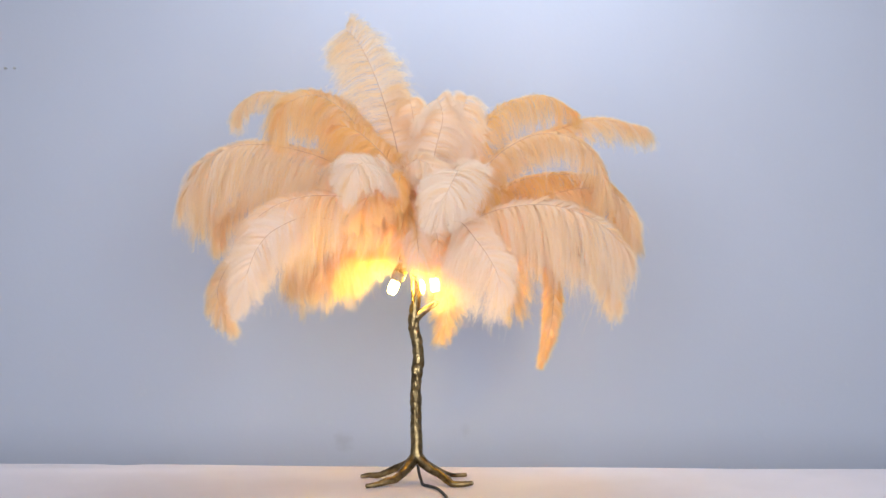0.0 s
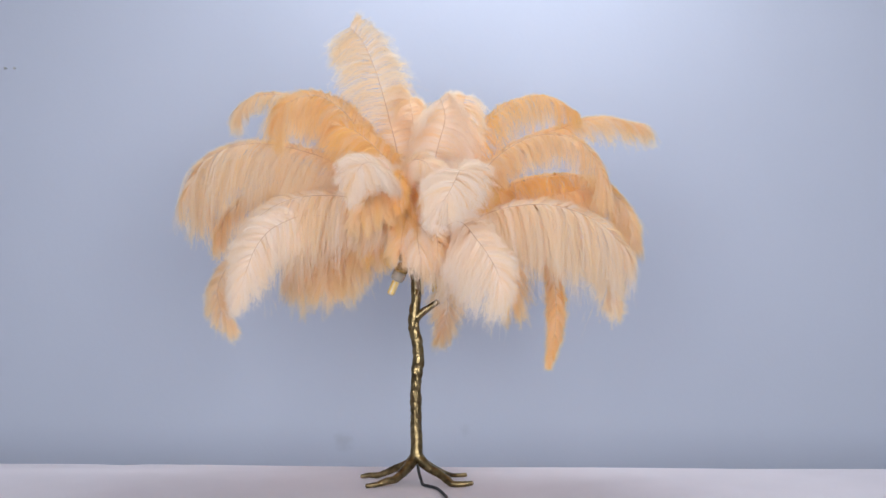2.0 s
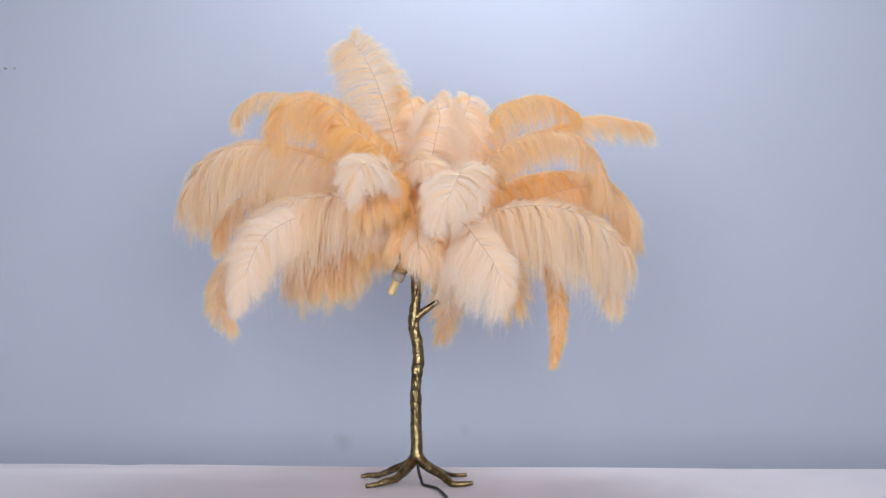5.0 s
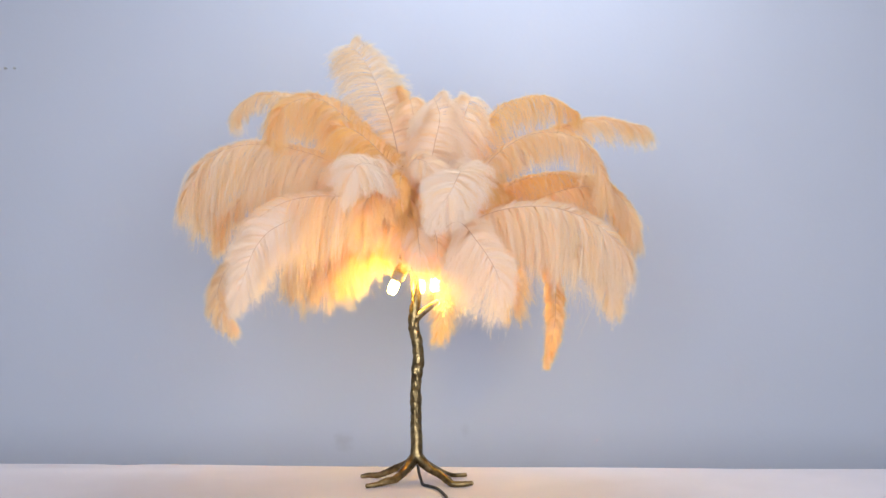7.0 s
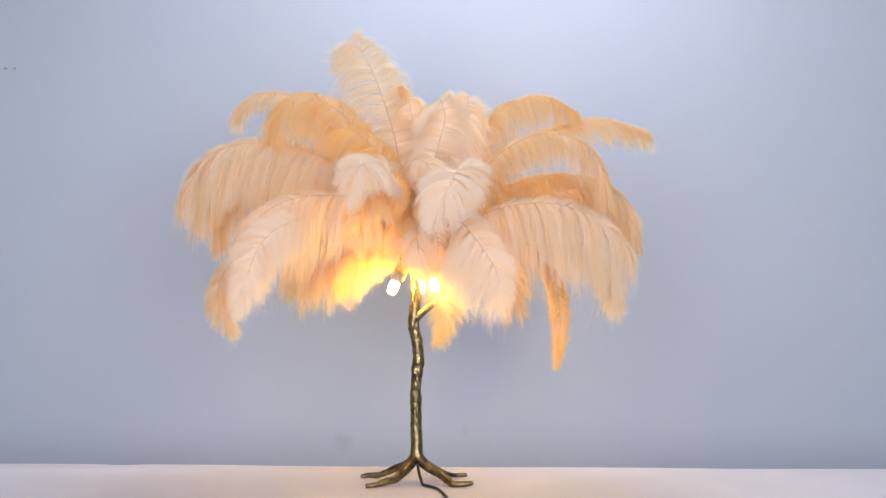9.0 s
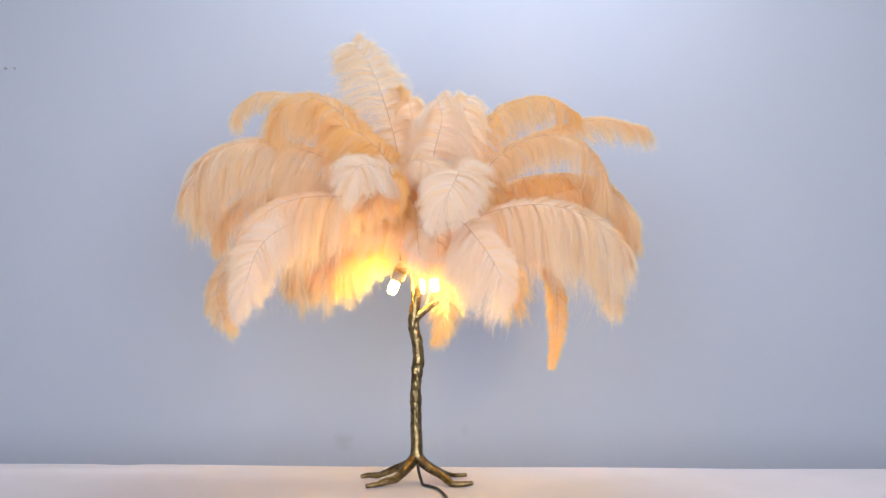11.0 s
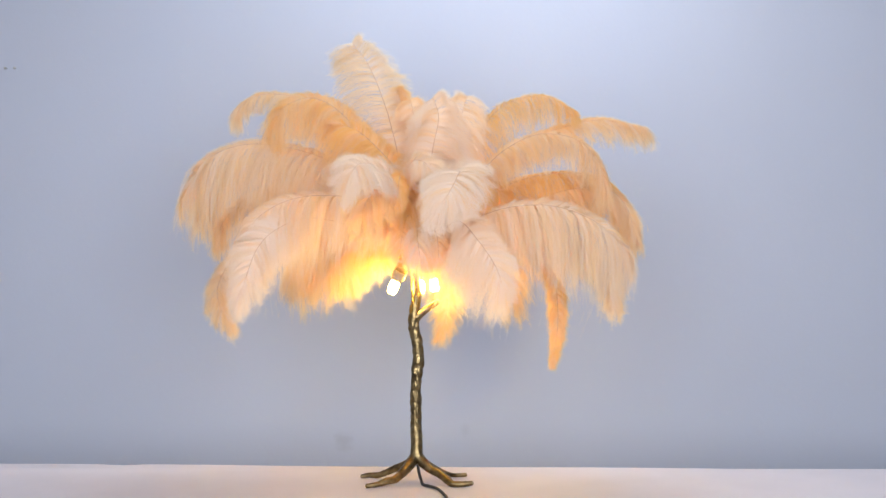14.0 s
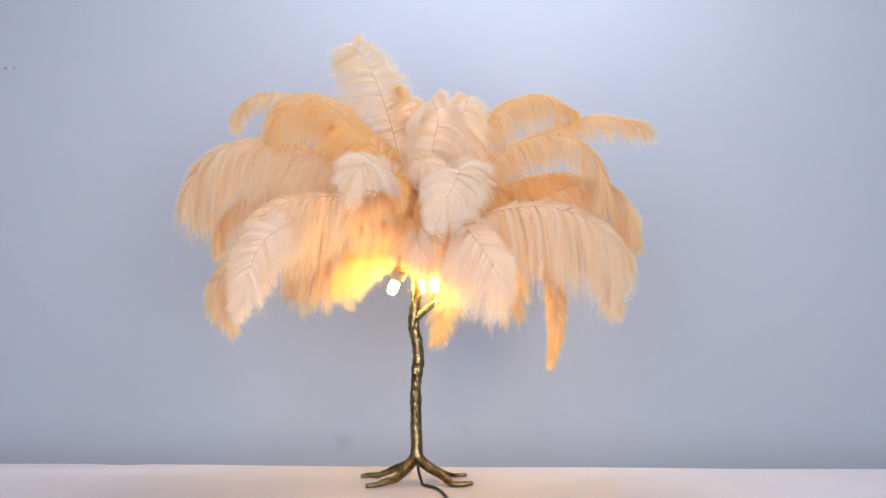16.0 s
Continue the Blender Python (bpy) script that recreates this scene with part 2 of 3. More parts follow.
for path in ([(-0.0015, -0.005, 0.062, 0.0085), (-0.004, -0.004, 0.044, 0.0088), (-0.018, 0.0, 0.030, 0.0080), (-0.042, 0.01, 0.019, 0.0065), (-0.066, 0.016, 0.0085, 0.0055), (-0.085, 0.02, 0.007, 0.005), (-0.099, 0.021, 0.0045, 0.0035)],
             [(-0.0015, -0.006, 0.064, 0.0088), (-0.0035, -0.010, 0.043, 0.0095), (-0.014, -0.022, 0.0295, 0.0092), (-0.034, -0.042, 0.013, 0.0072), (-0.050, -0.052, 0.010, 0.0066), (-0.066, -0.06, 0.006, 0.005), (-0.085, -0.066, 0.0045, 0.004)],
             [(0.0015, -0.006, 0.064, 0.0088), (0.005, -0.010, 0.043, 0.0095), (0.021, -0.021, 0.029, 0.0088), (0.045, -0.036, 0.017, 0.0075), (0.055, -0.046, 0.0105, 0.008), (0.064, -0.056, 0.006, 0.006), (0.084, -0.058, 0.0062, 0.005), (0.098, -0.057, 0.0078, 0.0042)],
             [(0.0015, -0.005, 0.060, 0.0082), (0.005, -0.005, 0.044, 0.0085), (0.021, -0.003, 0.029, 0.0074), (0.045, 0.014, 0.013, 0.006), (0.062, 0.024, 0.0065, 0.0045), (0.078, 0.028, 0.0055, 0.004), (0.089, 0.03, 0.006, 0.0035)]):
    part("root", tube_bm(path, 90, 28, 0.14, 85, 1, path[-1][0] * 40), BRASS, lamp, "knobbly spreading brass root foot")
part("power_cable", tube_bm([(0.002, -0.008, 0.036, 0.0027), (0.004, -0.012, 0.022, 0.0027), (0.006, -0.018, 0.014, 0.0027), (0.010, -0.034, 0.005, 0.0027), (0.013, -0.05, 0.0034, 0.0027), (0.024, -0.062, 0.0032, 0.0027), (0.038, -0.085, 0.0032, 0.0027),
                             (0.048, -0.13, 0.0032, 0.0027), (0.053, -0.18, 0.0032, 0.0027), (0.05, -0.4, 0.0042, 0.0027), (0.03, -0.69, 0.0042, 0.0027)], 160, 12), RUBBER, lamp, "black rubber power cable lying on the cloth")


def bulb(x, y, z, lean_x, lean_y):
    """A socket that hangs with its mouth down, with an LED stick bulb; returns its glowing sleeve and the way that it slides."""
    m = pose(x, y, z, lean_x, lean_y, 0)
    cup = part("socket", lathe_bm([(0.0040, 0.0317), (0.0080, 0.0305), (0.0101, 0.028), (0.0104, 0.0225), (0.0112, 0.0215), (0.0125, 0.0195), (0.0125, 0.0165), (0.0108, 0.0155),
                                   (0.0102, 0.001), (0.0095, 0.0)], m), SOCKET_BRASS, lamp, "brass lamp socket hanging mouth down")
    part("collar", lathe_bm([(0.0096, 0.0155), (0.0122, 0.0145), (0.0118, 0.004), (0.0104, -0.001), (0.0085, -0.0015)], m), COLLAR, cup, "grey plastic socket collar")
    stick = part("led_bulb", lathe_bm([(0.0062, 0.0), (0.0062, -0.026), (0.0058, -0.028), (0.0045, -0.0288)], m, 16), STICK, cup, "slim amber LED stick bulb")
    for row in range(5):
        for k in range(6):
            bm = bmesh.new()
            box_bm(bm, (-0.0016, -0.0004, -0.0016), (0.0016, 0.0004, 0.0016))
            bm.transform(m @ Matrix.Rotation(k * math.pi / 3 + 0.3, 4, "Z") @ Matrix.Translation((0, -0.0060, -0.005 - row * 0.0048)))
            part("led_chip", bm, CHIP, stick, smooth=False)
    sleeve = part("bulb_glow", lathe_bm([(0.0066, -0.0035), (0.0078, -0.0065), (0.0085, -0.0115), (0.0085, -0.0165), (0.0077, -0.0215), (0.0066, -0.0255), (0.0036, -0.0282), (0.001, -0.029)], Matrix(), 20), GLOW, lamp, "warm glow round the lit bulb")
    sleeve.matrix_world = m
    return sleeve, m


BULBS = [bulb(-0.034, -0.022, 0.357, 4, 24), bulb(0.031, 0.006, 0.362, 0, -6), bulb(0.006, 0.032, 0.358, -6, 0)]


# ---- the feathers ----
def mesh_arrays(name, co, quads, tris, pale, mats):
    """A mesh straight from arrays of corners, four-sided and three-sided faces."""
    me = bpy.data.meshes.new(name)
    me.vertices.add(len(co))
    me.vertices.foreach_set("co", co.astype(np.float32).ravel())
    me.loops.add(quads.size + tris.size)
    me.loops.foreach_set("vertex_index", np.concatenate([quads.ravel(), tris.ravel()]).astype(np.int32))
    me.polygons.add(len(quads) + len(tris))
    start = np.concatenate([np.arange(len(quads)) * 4, quads.size + np.arange(len(tris)) * 3])
    me.polygons.foreach_set("loop_start", start.astype(np.int32))
    me.update(calc_edges=True)
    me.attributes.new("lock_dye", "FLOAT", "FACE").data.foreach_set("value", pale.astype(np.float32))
    for m in mats:
        me.materials.append(m)
    return me


def barbs(c, s, s0, s1, barb, face, droop, sweep, thin, taper, fan, lop, neat, rng):
    """The barbs of one stretch of a plume, gathered in locks, with their down: corners, four-sided and three-sided faces, and how pale each face is.
    c: places along the shaft, s: how far along it each is."""
    tan = unit(np.gradient(c, axis=0))
    nrm = np.array([0, -face, 1.0 - face * 0.75])[None] + 0 * c
    nrm = unit(nrm - tan * np.sum(nrm * tan, 1, keepdims=True))
    side = np.cross(tan, nrm)
    length = np.linalg.norm(np.diff(c, axis=0), axis=1).sum()
    # locks: neighbouring barbs that cling together towards their ends
    locks = int(length * 480 * (s1 - s0)) + 4
    pitch = (s1 - s0) / locks
    ls = np.clip(np.repeat(s0 + pitch * (np.arange(locks) + rng.uniform(0.1, 0.9, locks)), 2), s0, s1)
    lsgn = np.tile([1.0, -1.0], locks)
    nl = len(ls)
    lang = rng.normal(0, 3.6, nl) * neat
    llen = 1 + rng.uniform(-0.26, 0.06, nl) * neat
    lhang = rng.uniform(0.82, 1.15, nl)
    llift = rng.normal(0.15, 0.055, nl)
    lroll = rng.normal(0, 0.5, nl)
    lpale = rng.normal(0, 0.15, nl)
    lbend = rng.normal(0, 0.08, (nl, 3)) * neat
    per_lock = max(2, round(9.5 * thin))
    lock = np.repeat(np.arange(nl), per_lock)
    nb = len(lock)
    sgn = lsgn[lock]
    sb = np.clip(ls[lock] + rng.uniform(-0.62, 0.62, nb) * pitch, s0, s1)
    stray = rng.random(nb) < 0.22 * neat

    def along(a, at):
        return np.stack([np.interp(at, s, a[:, k]) for k in range(3)], 1)

    p0, t, nn, sd = along(c, sb), unit(along(tan, sb)), unit(along(nrm, sb)), unit(along(side, sb))
    heart = along(c, ls)[lock]
    grow = np.clip(sb / 0.40, 0.2, 1)
    tip = np.clip((sb - 0.70) / 0.30, 0, 1)
    ln = barb * np.where(sgn > 0, lop, 2 - lop) * (0.42 + 0.58 * grow) * (1 - (0.15 + taper * 0.7) * tip ** 1.5) * llen[lock] * rng.uniform(0.80, 1.03, nb) * np.where(stray, rng.uniform(0.9, 1.2, nb), 1)
    ang = np.radians(20 + sweep + 14 * sb + fan * tip ** 2 + lang[lock] + rng.normal(0, np.where(stray, 11.0, 4.0)) + 0.6 * fan * rng.random(nb) * tip ** 3)
    lift = llift[lock] + rng.normal(0, 0.06, nb)
    d0 = (np.cos(ang) * sgn)[:, None] * sd + np.sin(ang)[:, None] * t + lift[:, None] * nn
    k = 6
    u = np.linspace(0, 1, k)[None, :, None]
    down = np.array([0, 0, -1.0])
    hang = (droop * lhang[lock] * rng.uniform(0.93, 1.07, nb))[:, None, None]
    path = d0[:, None] * (u - 0.32 * hang * u ** 2) + down * (hang * 0.62 * u ** 2) - nn[:, None] * 0.22 * u ** 2
    wave = rng.normal(0, 1, (nb, 1, 3)) * np.where(stray, 2.2, 1.0)[:, None, None]
    path = path + lbend[lock][:, None] * u ** 2 + wave * 0.022 * u ** 1.5 + 0.034 * np.sin(u * 7 + rng.uniform(0, 6.28, (nb, 1, 1))) * u * np.roll(wave, 1, 2)
    cling = np.where(stray, 0.1, rng.uniform(0.1, 0.5, nb))[:, None, None]
    path = p0[:, None] + (heart - p0)[:, None] * cling * u ** 0.8 + path * ln[:, None, None]
    run = unit(np.gradient(path, axis=1))
    # the ribbons of one lock share a roll, so that locks catch the light as one
    roll = (lroll[lock] + rng.normal(0, 0.16, nb))[:, None, None]
    flat = unit(np.cross(run, nn[:, None]))
    flat = unit(flat * np.cos(roll) + np.cross(run, flat) * np.sin(roll))
    half = 0.00031 * (1 - 0.72 * u)
    co = np.stack([path - flat * half, path + flat * half], 2).reshape(-1, 3)
    i = (np.arange(nb)[:, None] * k + np.arange(k - 1)[None]).ravel() * 2
    quads = np.stack([i, i + 1, i + 3, i + 2], 1)
    # the down along every barb
    per = 13
    w = rng.uniform(0.0025, 1.0, (nb, per)) ** 0.75
    j = np.minimum((w * (k - 1)).astype(int), k - 2)
    fr = (w * (k - 1) - j)[..., None]
    rows = np.arange(nb)[:, None]
    base = path[rows, j] * (1 - fr) + path[rows, j + 1] * fr
    rn, fl = run[rows, j], flat[rows, j]
    sign = rng.choice([-1.0, 1.0], (nb, per, 1))
    ray = unit(rn * rng.uniform(0.6, 1.6, (nb, per, 1)) + fl * sign * 0.8 + rng.normal(0, 0.22, (nb, per, 3)) + down * 0.2 * droop)
    size = rng.uniform(0.0035, 0.011, (nb, per, 1)) * (0.7 + 0.3 * thin)
    foot = rn * 0.00028
    dc = np.stack([base - foot, base + foot, base + ray * size], 2).reshape(-1, 3)
    tris = np.arange(len(dc)).reshape(-1, 3) + len(co)
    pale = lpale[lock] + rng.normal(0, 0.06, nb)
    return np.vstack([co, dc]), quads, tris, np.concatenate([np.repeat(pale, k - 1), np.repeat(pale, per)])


COUNT = [0]


def shaft(c, r0, r1, parent, name="shaft"):
    rows = [(*p, r0 + (r1 - r0) * i / (len(c) - 1)) for i, p in enumerate(c)]
    return part(name, tube_bm(rows, 40, 6), QUILL, parent, "thin tan feather quill")


def plume(points, barb, face, droop, sweep=0.0, split=0.0, thin=1.0, taper=0.0, start=0.03, fan=34, lop=1.0, neat=1.0, dye_light=0.5):
    """An ostrich plume: a bent quill through the points, root first, with drooping downy barbs. split: where its limber
    end hinges; lop: how much longer one vane is; neat: how unruly its locks are, 1 at most; the last value tones it
    from deep apricot (0) to pale cream (1), light in the crown included. Returns the plume and its end.
    """
    COUNT[0] += 1
    rng = np.random.default_rng(100 + COUNT[0])
    c = curve_through(points, 90)
    s = np.linspace(0, 1, 90)
    root = c[0].copy()
    stop = split or 1.0
    data = mesh_arrays("feather", *(lambda a: (a[0] - root, *a[1:]))(barbs(c, s, start, stop, barb, face, droop, sweep, thin, taper, fan, lop, neat, rng)), [FEATHER])
    ob = new("feather", data)
    # front feathers toned paler, inner ones deeper: crown light put into their colour
    ob.parent, ob.location, ob.color = lamp, root, (dye_light, dye_light, dye_light, 1)
    tagged(ob, "pale-toned ostrich feather, front light in its colour" if dye_light > 0.65 else "deep-toned ostrich feather, inner glow in its colour" if dye_light < 0.3 else "")
    cut = int(stop * 89) + 1
    shaft(c[:cut] - root, 0.001, 0.001 - 0.0007 * stop, ob)
    end = None
    if split:
        hinge = c[cut - 1].copy()
        a = barbs(c, s, stop, 1.0, barb, face, droop, sweep, thin, taper, fan, lop, neat, rng)
        end = new("feather_tip", mesh_arrays("feather_tip", a[0] - hinge, *a[1:], [FEATHER]))
        end.parent, end.location, end.color = lamp, hinge, (dye_light, dye_light, dye_light, 1)
        shaft(c[cut - 1:] - hinge, 0.0011 - 0.0008 * stop, 0.0003, end)
    return ob, end


FLUTTER = []
TOP = plume([(-0.0252, 0.005, 0.5223), (-0.0358, 0.02, 0.5917), (-0.0554, 0.03, 0.6655), (-0.0787, 0.03, 0.7344), (-0.1027, 0.025, 0.7823), (-0.1242, 0.015, 0.8047)], 0.086, 0.95, 0.6, sweep=-10, split=0.42, fan=0, taper=0.2, thin=0.7, neat=0.7, dye_light=0.75)
FLUTTER.append(plume([(-0.0136, 0.06, 0.4943), (-0.0277, 0.08, 0.6091), (-0.042, 0.075, 0.679), (-0.0352, 0.06, 0.6998), (-0.0256, 0.05, 0.6934)], 0.04, 0.8, 0.8, thin=0.7, taper=0.3, dye_light=0.4))
FLUTTER.append(plume([(-0.0374, 0.01, 0.5074), (-0.082, 0, 0.59), (-0.1361, -0.01, 0.6559), (-0.1848, -0.02, 0.6775), (-0.2275, -0.035, 0.6599), (-0.2415, -0.04, 0.6357)], 0.088, 0.55, 1.0, taper=0.35, thin=0.95, dye_light=0.25))
FLUTTER.append(plume([(-0.0805, 0.06, 0.5559), (-0.143, 0.07, 0.6443), (-0.2164, 0.08, 0.6869), (-0.2838, 0.08, 0.6941), (-0.3206, 0.07, 0.6722), (-0.328, 0.065, 0.6521)], 0.05, 0.4, 0.75, taper=0.3, thin=0.65, dye_light=0.5))
FLUTTER.append(plume([(-0.037, 0, 0.467), (-0.1254, -0.02, 0.5507), (-0.2139, -0.025, 0.5859), (-0.2979, -0.025, 0.5939), (-0.3622, -0.025, 0.5701), (-0.3998, -0.025, 0.5187)], 0.12, 0.4, 1.1, taper=0.4, thin=0.85, dye_light=0.65))
FLUTTER.append(plume([(-0.1003, 0.05, 0.4734), (-0.2244, 0.06, 0.5559), (-0.3185, 0.07, 0.5669), (-0.3753, 0.07, 0.5308), (-0.3949, 0.07, 0.4791)], 0.078, 0.5, 0.9, taper=0.2, thin=0.8, dye_light=0.45))
FLUTTER.append(plume([(-0.0599, 0.06, 0.4531), (-0.1858, 0.085, 0.5264), (-0.301, 0.09, 0.511), (-0.3533, 0.08, 0.4691), (-0.3628, 0.075, 0.4276)], 0.062, 0.45, 1, taper=0.4, thin=0.75, dye_light=0.4))
FLUTTER.append(plume([(-0.0309, -0.03, 0.4514), (-0.093, -0.06, 0.4917), (-0.1494, -0.08, 0.5015), (-0.2149, -0.095, 0.4923), (-0.266, -0.105, 0.4614), (-0.2926, -0.105, 0.4196)], 0.122, 0.4, 1.2, taper=0.55, dye_light=0.75))
FLUTTER.append(plume([(-0.045, -0.045, 0.4316), (-0.1666, -0.1, 0.4644), (-0.2279, -0.14, 0.4447), (-0.2583, -0.155, 0.4119), (-0.2742, -0.16, 0.3703), (-0.2844, -0.16, 0.3379)], 0.06, 0.9, 0.45, start=0.42, taper=0.1, fan=45, neat=0.6, dye_light=0.95))
FLUTTER.append(plume([(-0.0487, 0.04, 0.412), (-0.225, 0.065, 0.4326), (-0.3245, 0.075, 0.4017), (-0.3619, 0.07, 0.3501), (-0.36, 0.06, 0.3092), (-0.3377, 0.05, 0.279)], 0.046, 0.6, 0.8, taper=0.2, thin=0.8, dye_light=0.6))
FLUTTER.append(plume([(-0.0273, 0.01, 0.412), (-0.099, 0.03, 0.4323), (-0.1487, 0.042, 0.4171), (-0.163, 0.042, 0.3835), (-0.1669, 0.04, 0.3591)], 0.074, 0.6, 0.9, taper=0.1, dye_light=0.4))
FLUTTER.append(plume([(-0.004, 0, 0.472), (-0.036, -0.075, 0.5297), (-0.0615, -0.14, 0.5484), (-0.0825, -0.19, 0.5487), (-0.0934, -0.215, 0.5343), (-0.0967, -0.22, 0.5214)], 0.066, 0.75, 0.5, start=0.3, sweep=-14, fan=62, taper=0.2, neat=0.4, dye_light=1.0))
FLUTTER.append(plume([(0, 0, 0.472), (-0.0133, -0.06, 0.5384), (-0.0026, -0.1, 0.5607), (0.0206, -0.12, 0.5536), (0.03, -0.12, 0.5253)], 0.05, 0.7, 0.6, start=0.25, fan=50, dye_light=0.75))
FLUTTER.append(plume([(0.008, 0, 0.452), (0.0528, -0.085, 0.5224), (0.0731, -0.15, 0.5394), (0.068, -0.19, 0.525), (0.056, -0.215, 0.5001), (0.0398, -0.222, 0.4765)], 0.075, 0.75, 0.45, start=0.32, sweep=-12, fan=55, taper=0.3, neat=0.4, dye_light=1.0))
CREST = plume([(0.015, 0, 0.452), (0.029, 0, 0.572), (0.043, -0.005, 0.6365), (0.04, -0.015, 0.6603), (0.0332, -0.03, 0.6743)], 0.09, 0.95, 0.95, sweep=-16, start=0.15, fan=0, taper=0.2, neat=0.45, dye_light=0.9)[0]
FLUTTER.append(plume([(0.0278, 0.02, 0.4524), (0.0531, 0.02, 0.5634), (0.0752, 0.015, 0.6285), (0.085, 0, 0.662), (0.0908, -0.01, 0.6807)], 0.072, 0.95, 0.95, sweep=-14, fan=0, taper=0.2, thin=0.9, neat=0.45, dye_light=0.85))
FLUTTER.append(plume([(0.0024, 0.03, 0.4526), (0.0004, 0.03, 0.5641), (-0.0057, 0.03, 0.6351), (-0.0095, 0.02, 0.6623), (-0.0133, 0.01, 0.6772)], 0.06, 0.95, 0.95, sweep=-14, fan=0, taper=0.2, thin=0.9, neat=0.45, dye_light=0.8))
FLUTTER.append(plume([(0.0277, 0.03, 0.4526), (0.0937, 0.035, 0.5746), (0.1322, 0.03, 0.6452), (0.1778, 0.03, 0.6777), (0.2327, 0.02, 0.6825), (0.2801, 0.01, 0.6571)], 0.074, 0.35, 1.2, taper=0.6, thin=0.6, dye_light=0.15))
FLUTTER.append(plume([(0.043, 0, 0.437), (0.1125, -0.015, 0.5411), (0.1619, -0.02, 0.5883), (0.221, -0.025, 0.6116), (0.2846, -0.03, 0.5993), (0.3185, -0.035, 0.5576), (0.3303, -0.035, 0.5182)], 0.068, 0.35, 1.2, taper=0.3, thin=0.6, dye_light=0.45))
TAIL = plume([(0.0531, 0.03, 0.4374), (0.1654, 0.045, 0.5856), (0.2675, 0.045, 0.6315), (0.3339, 0.045, 0.6438), (0.4023, 0.045, 0.6325)], 0.058, 0.6, 0.9, split=0.68, thin=0.7, sweep=25, dye_light=0.5)
FLUTTER.append(plume([(0.0429, 0.04, 0.4222), (0.1352, 0.055, 0.5043), (0.1971, 0.06, 0.5374), (0.2793, 0.06, 0.5456), (0.3396, 0.05, 0.5287), (0.3737, 0.045, 0.4917), (0.3811, 0.04, 0.4548)], 0.09, 0.35, 1.2, taper=0.35, thin=0.8, dye_light=0.05))
FLUTTER.append(plume([(0.0631, 0.02, 0.4221), (0.2255, 0.03, 0.5033), (0.3268, 0.03, 0.5215), (0.3735, 0.03, 0.4911), (0.3897, 0.03, 0.4404)], 0.06, 0.45, 1.0, taper=0.3, thin=0.7, dye_light=0.45))
FLUTTER.append(plume([(0.0529, -0.03, 0.4218), (0.1112, -0.06, 0.4664), (0.1779, -0.08, 0.4842), (0.2439, -0.095, 0.4817), (0.3102, -0.1, 0.4539), (0.3541, -0.1, 0.412)], 0.13, 0.4, 1.2, taper=0.6, dye_light=0.72))
FLUTTER.append(plume([(0.043, 0.02, 0.412), (0.2255, 0.03, 0.4323), (0.3167, 0.03, 0.4019), (0.3464, 0.025, 0.3564), (0.3518, 0.02, 0.3232)], 0.054, 0.6, 0.7, taper=0.1, dye_light=0.6))
FLUTTER.append(plume([(0.0254, -0.04, 0.4218), (0.0699, -0.1, 0.4577), (0.104, -0.14, 0.4241), (0.1303, -0.16, 0.3842), (0.1449, -0.165, 0.3473)], 0.074, 0.95, 0.4, start=0.25, taper=0.3, lop=1.3, neat=0.75, dye_light=1.0))
FLUTTER.append(plume([(-0.0077, -0.05, 0.451), (-0.0388, -0.1, 0.5025), (-0.0695, -0.13, 0.5059), (-0.0876, -0.14, 0.4755)], 0.062, 0.5, 0.9, taper=0.2, dye_light=0.4))
FLUTTER.append(plume([(0.0011, -0.05, 0.4315), (-0.0146, -0.08, 0.5034), (-0.0232, -0.11, 0.5334), (-0.0263, -0.13, 0.52), (-0.0252, -0.135, 0.4916)], 0.03, 0.7, 0.8, thin=0.8, taper=0.2, dye_light=0.0))
FLUTTER.append(plume([(-0.0009, -0.05, 0.4462), (-0.0124, -0.09, 0.4675), (-0.0217, -0.1, 0.4406), (-0.0255, -0.1, 0.412)], 0.045, 0.6, 1.0, taper=0.2, dye_light=0.35))
FLUTTER.append(plume([(0.0062, -0.06, 0.4314), (0.0031, -0.1, 0.4482), (0.0052, -0.11, 0.4214), (0.009, -0.11, 0.3968)], 0.042, 0.7, 1.0, thin=0.7, taper=0.2, dye_light=0.75))
FLUTTER.append(plume([(-0.015, 0, 0.422), (-0.0422, -0.02, 0.4566), (-0.0634, -0.03, 0.4465), (-0.0713, -0.03, 0.412)], 0.055, 0.6, 0.9, taper=0.2, dye_light=0.25))
HANG = plume([(0.043, 0.02, 0.412), (0.1654, 0.045, 0.4273), (0.2394, 0.05, 0.3813), (0.2537, 0.05, 0.2892), (0.242, 0.045, 0.2078)], 0.028, 0.4, 0.9, split=0.58, taper=0.5, dye_light=0.3)
FLUTTER.append(plume([(-0.0013, 0.06, 0.4326), (0.0211, 0.17, 0.4013), (0.0481, 0.27, 0.3559), (0.0539, 0.32, 0.2915), (0.0424, 0.325, 0.2453)], 0.055, 0.8, 0.6, taper=0.2, dye_light=0.65))
FLUTTER.append(plume([(0.033, 0, 0.412), (0.1125, -0.015, 0.412), (0.1627, -0.005, 0.3771), (0.168, 0, 0.327)], 0.064, 0.6, 0.8, taper=0.1, dye_light=0.45))
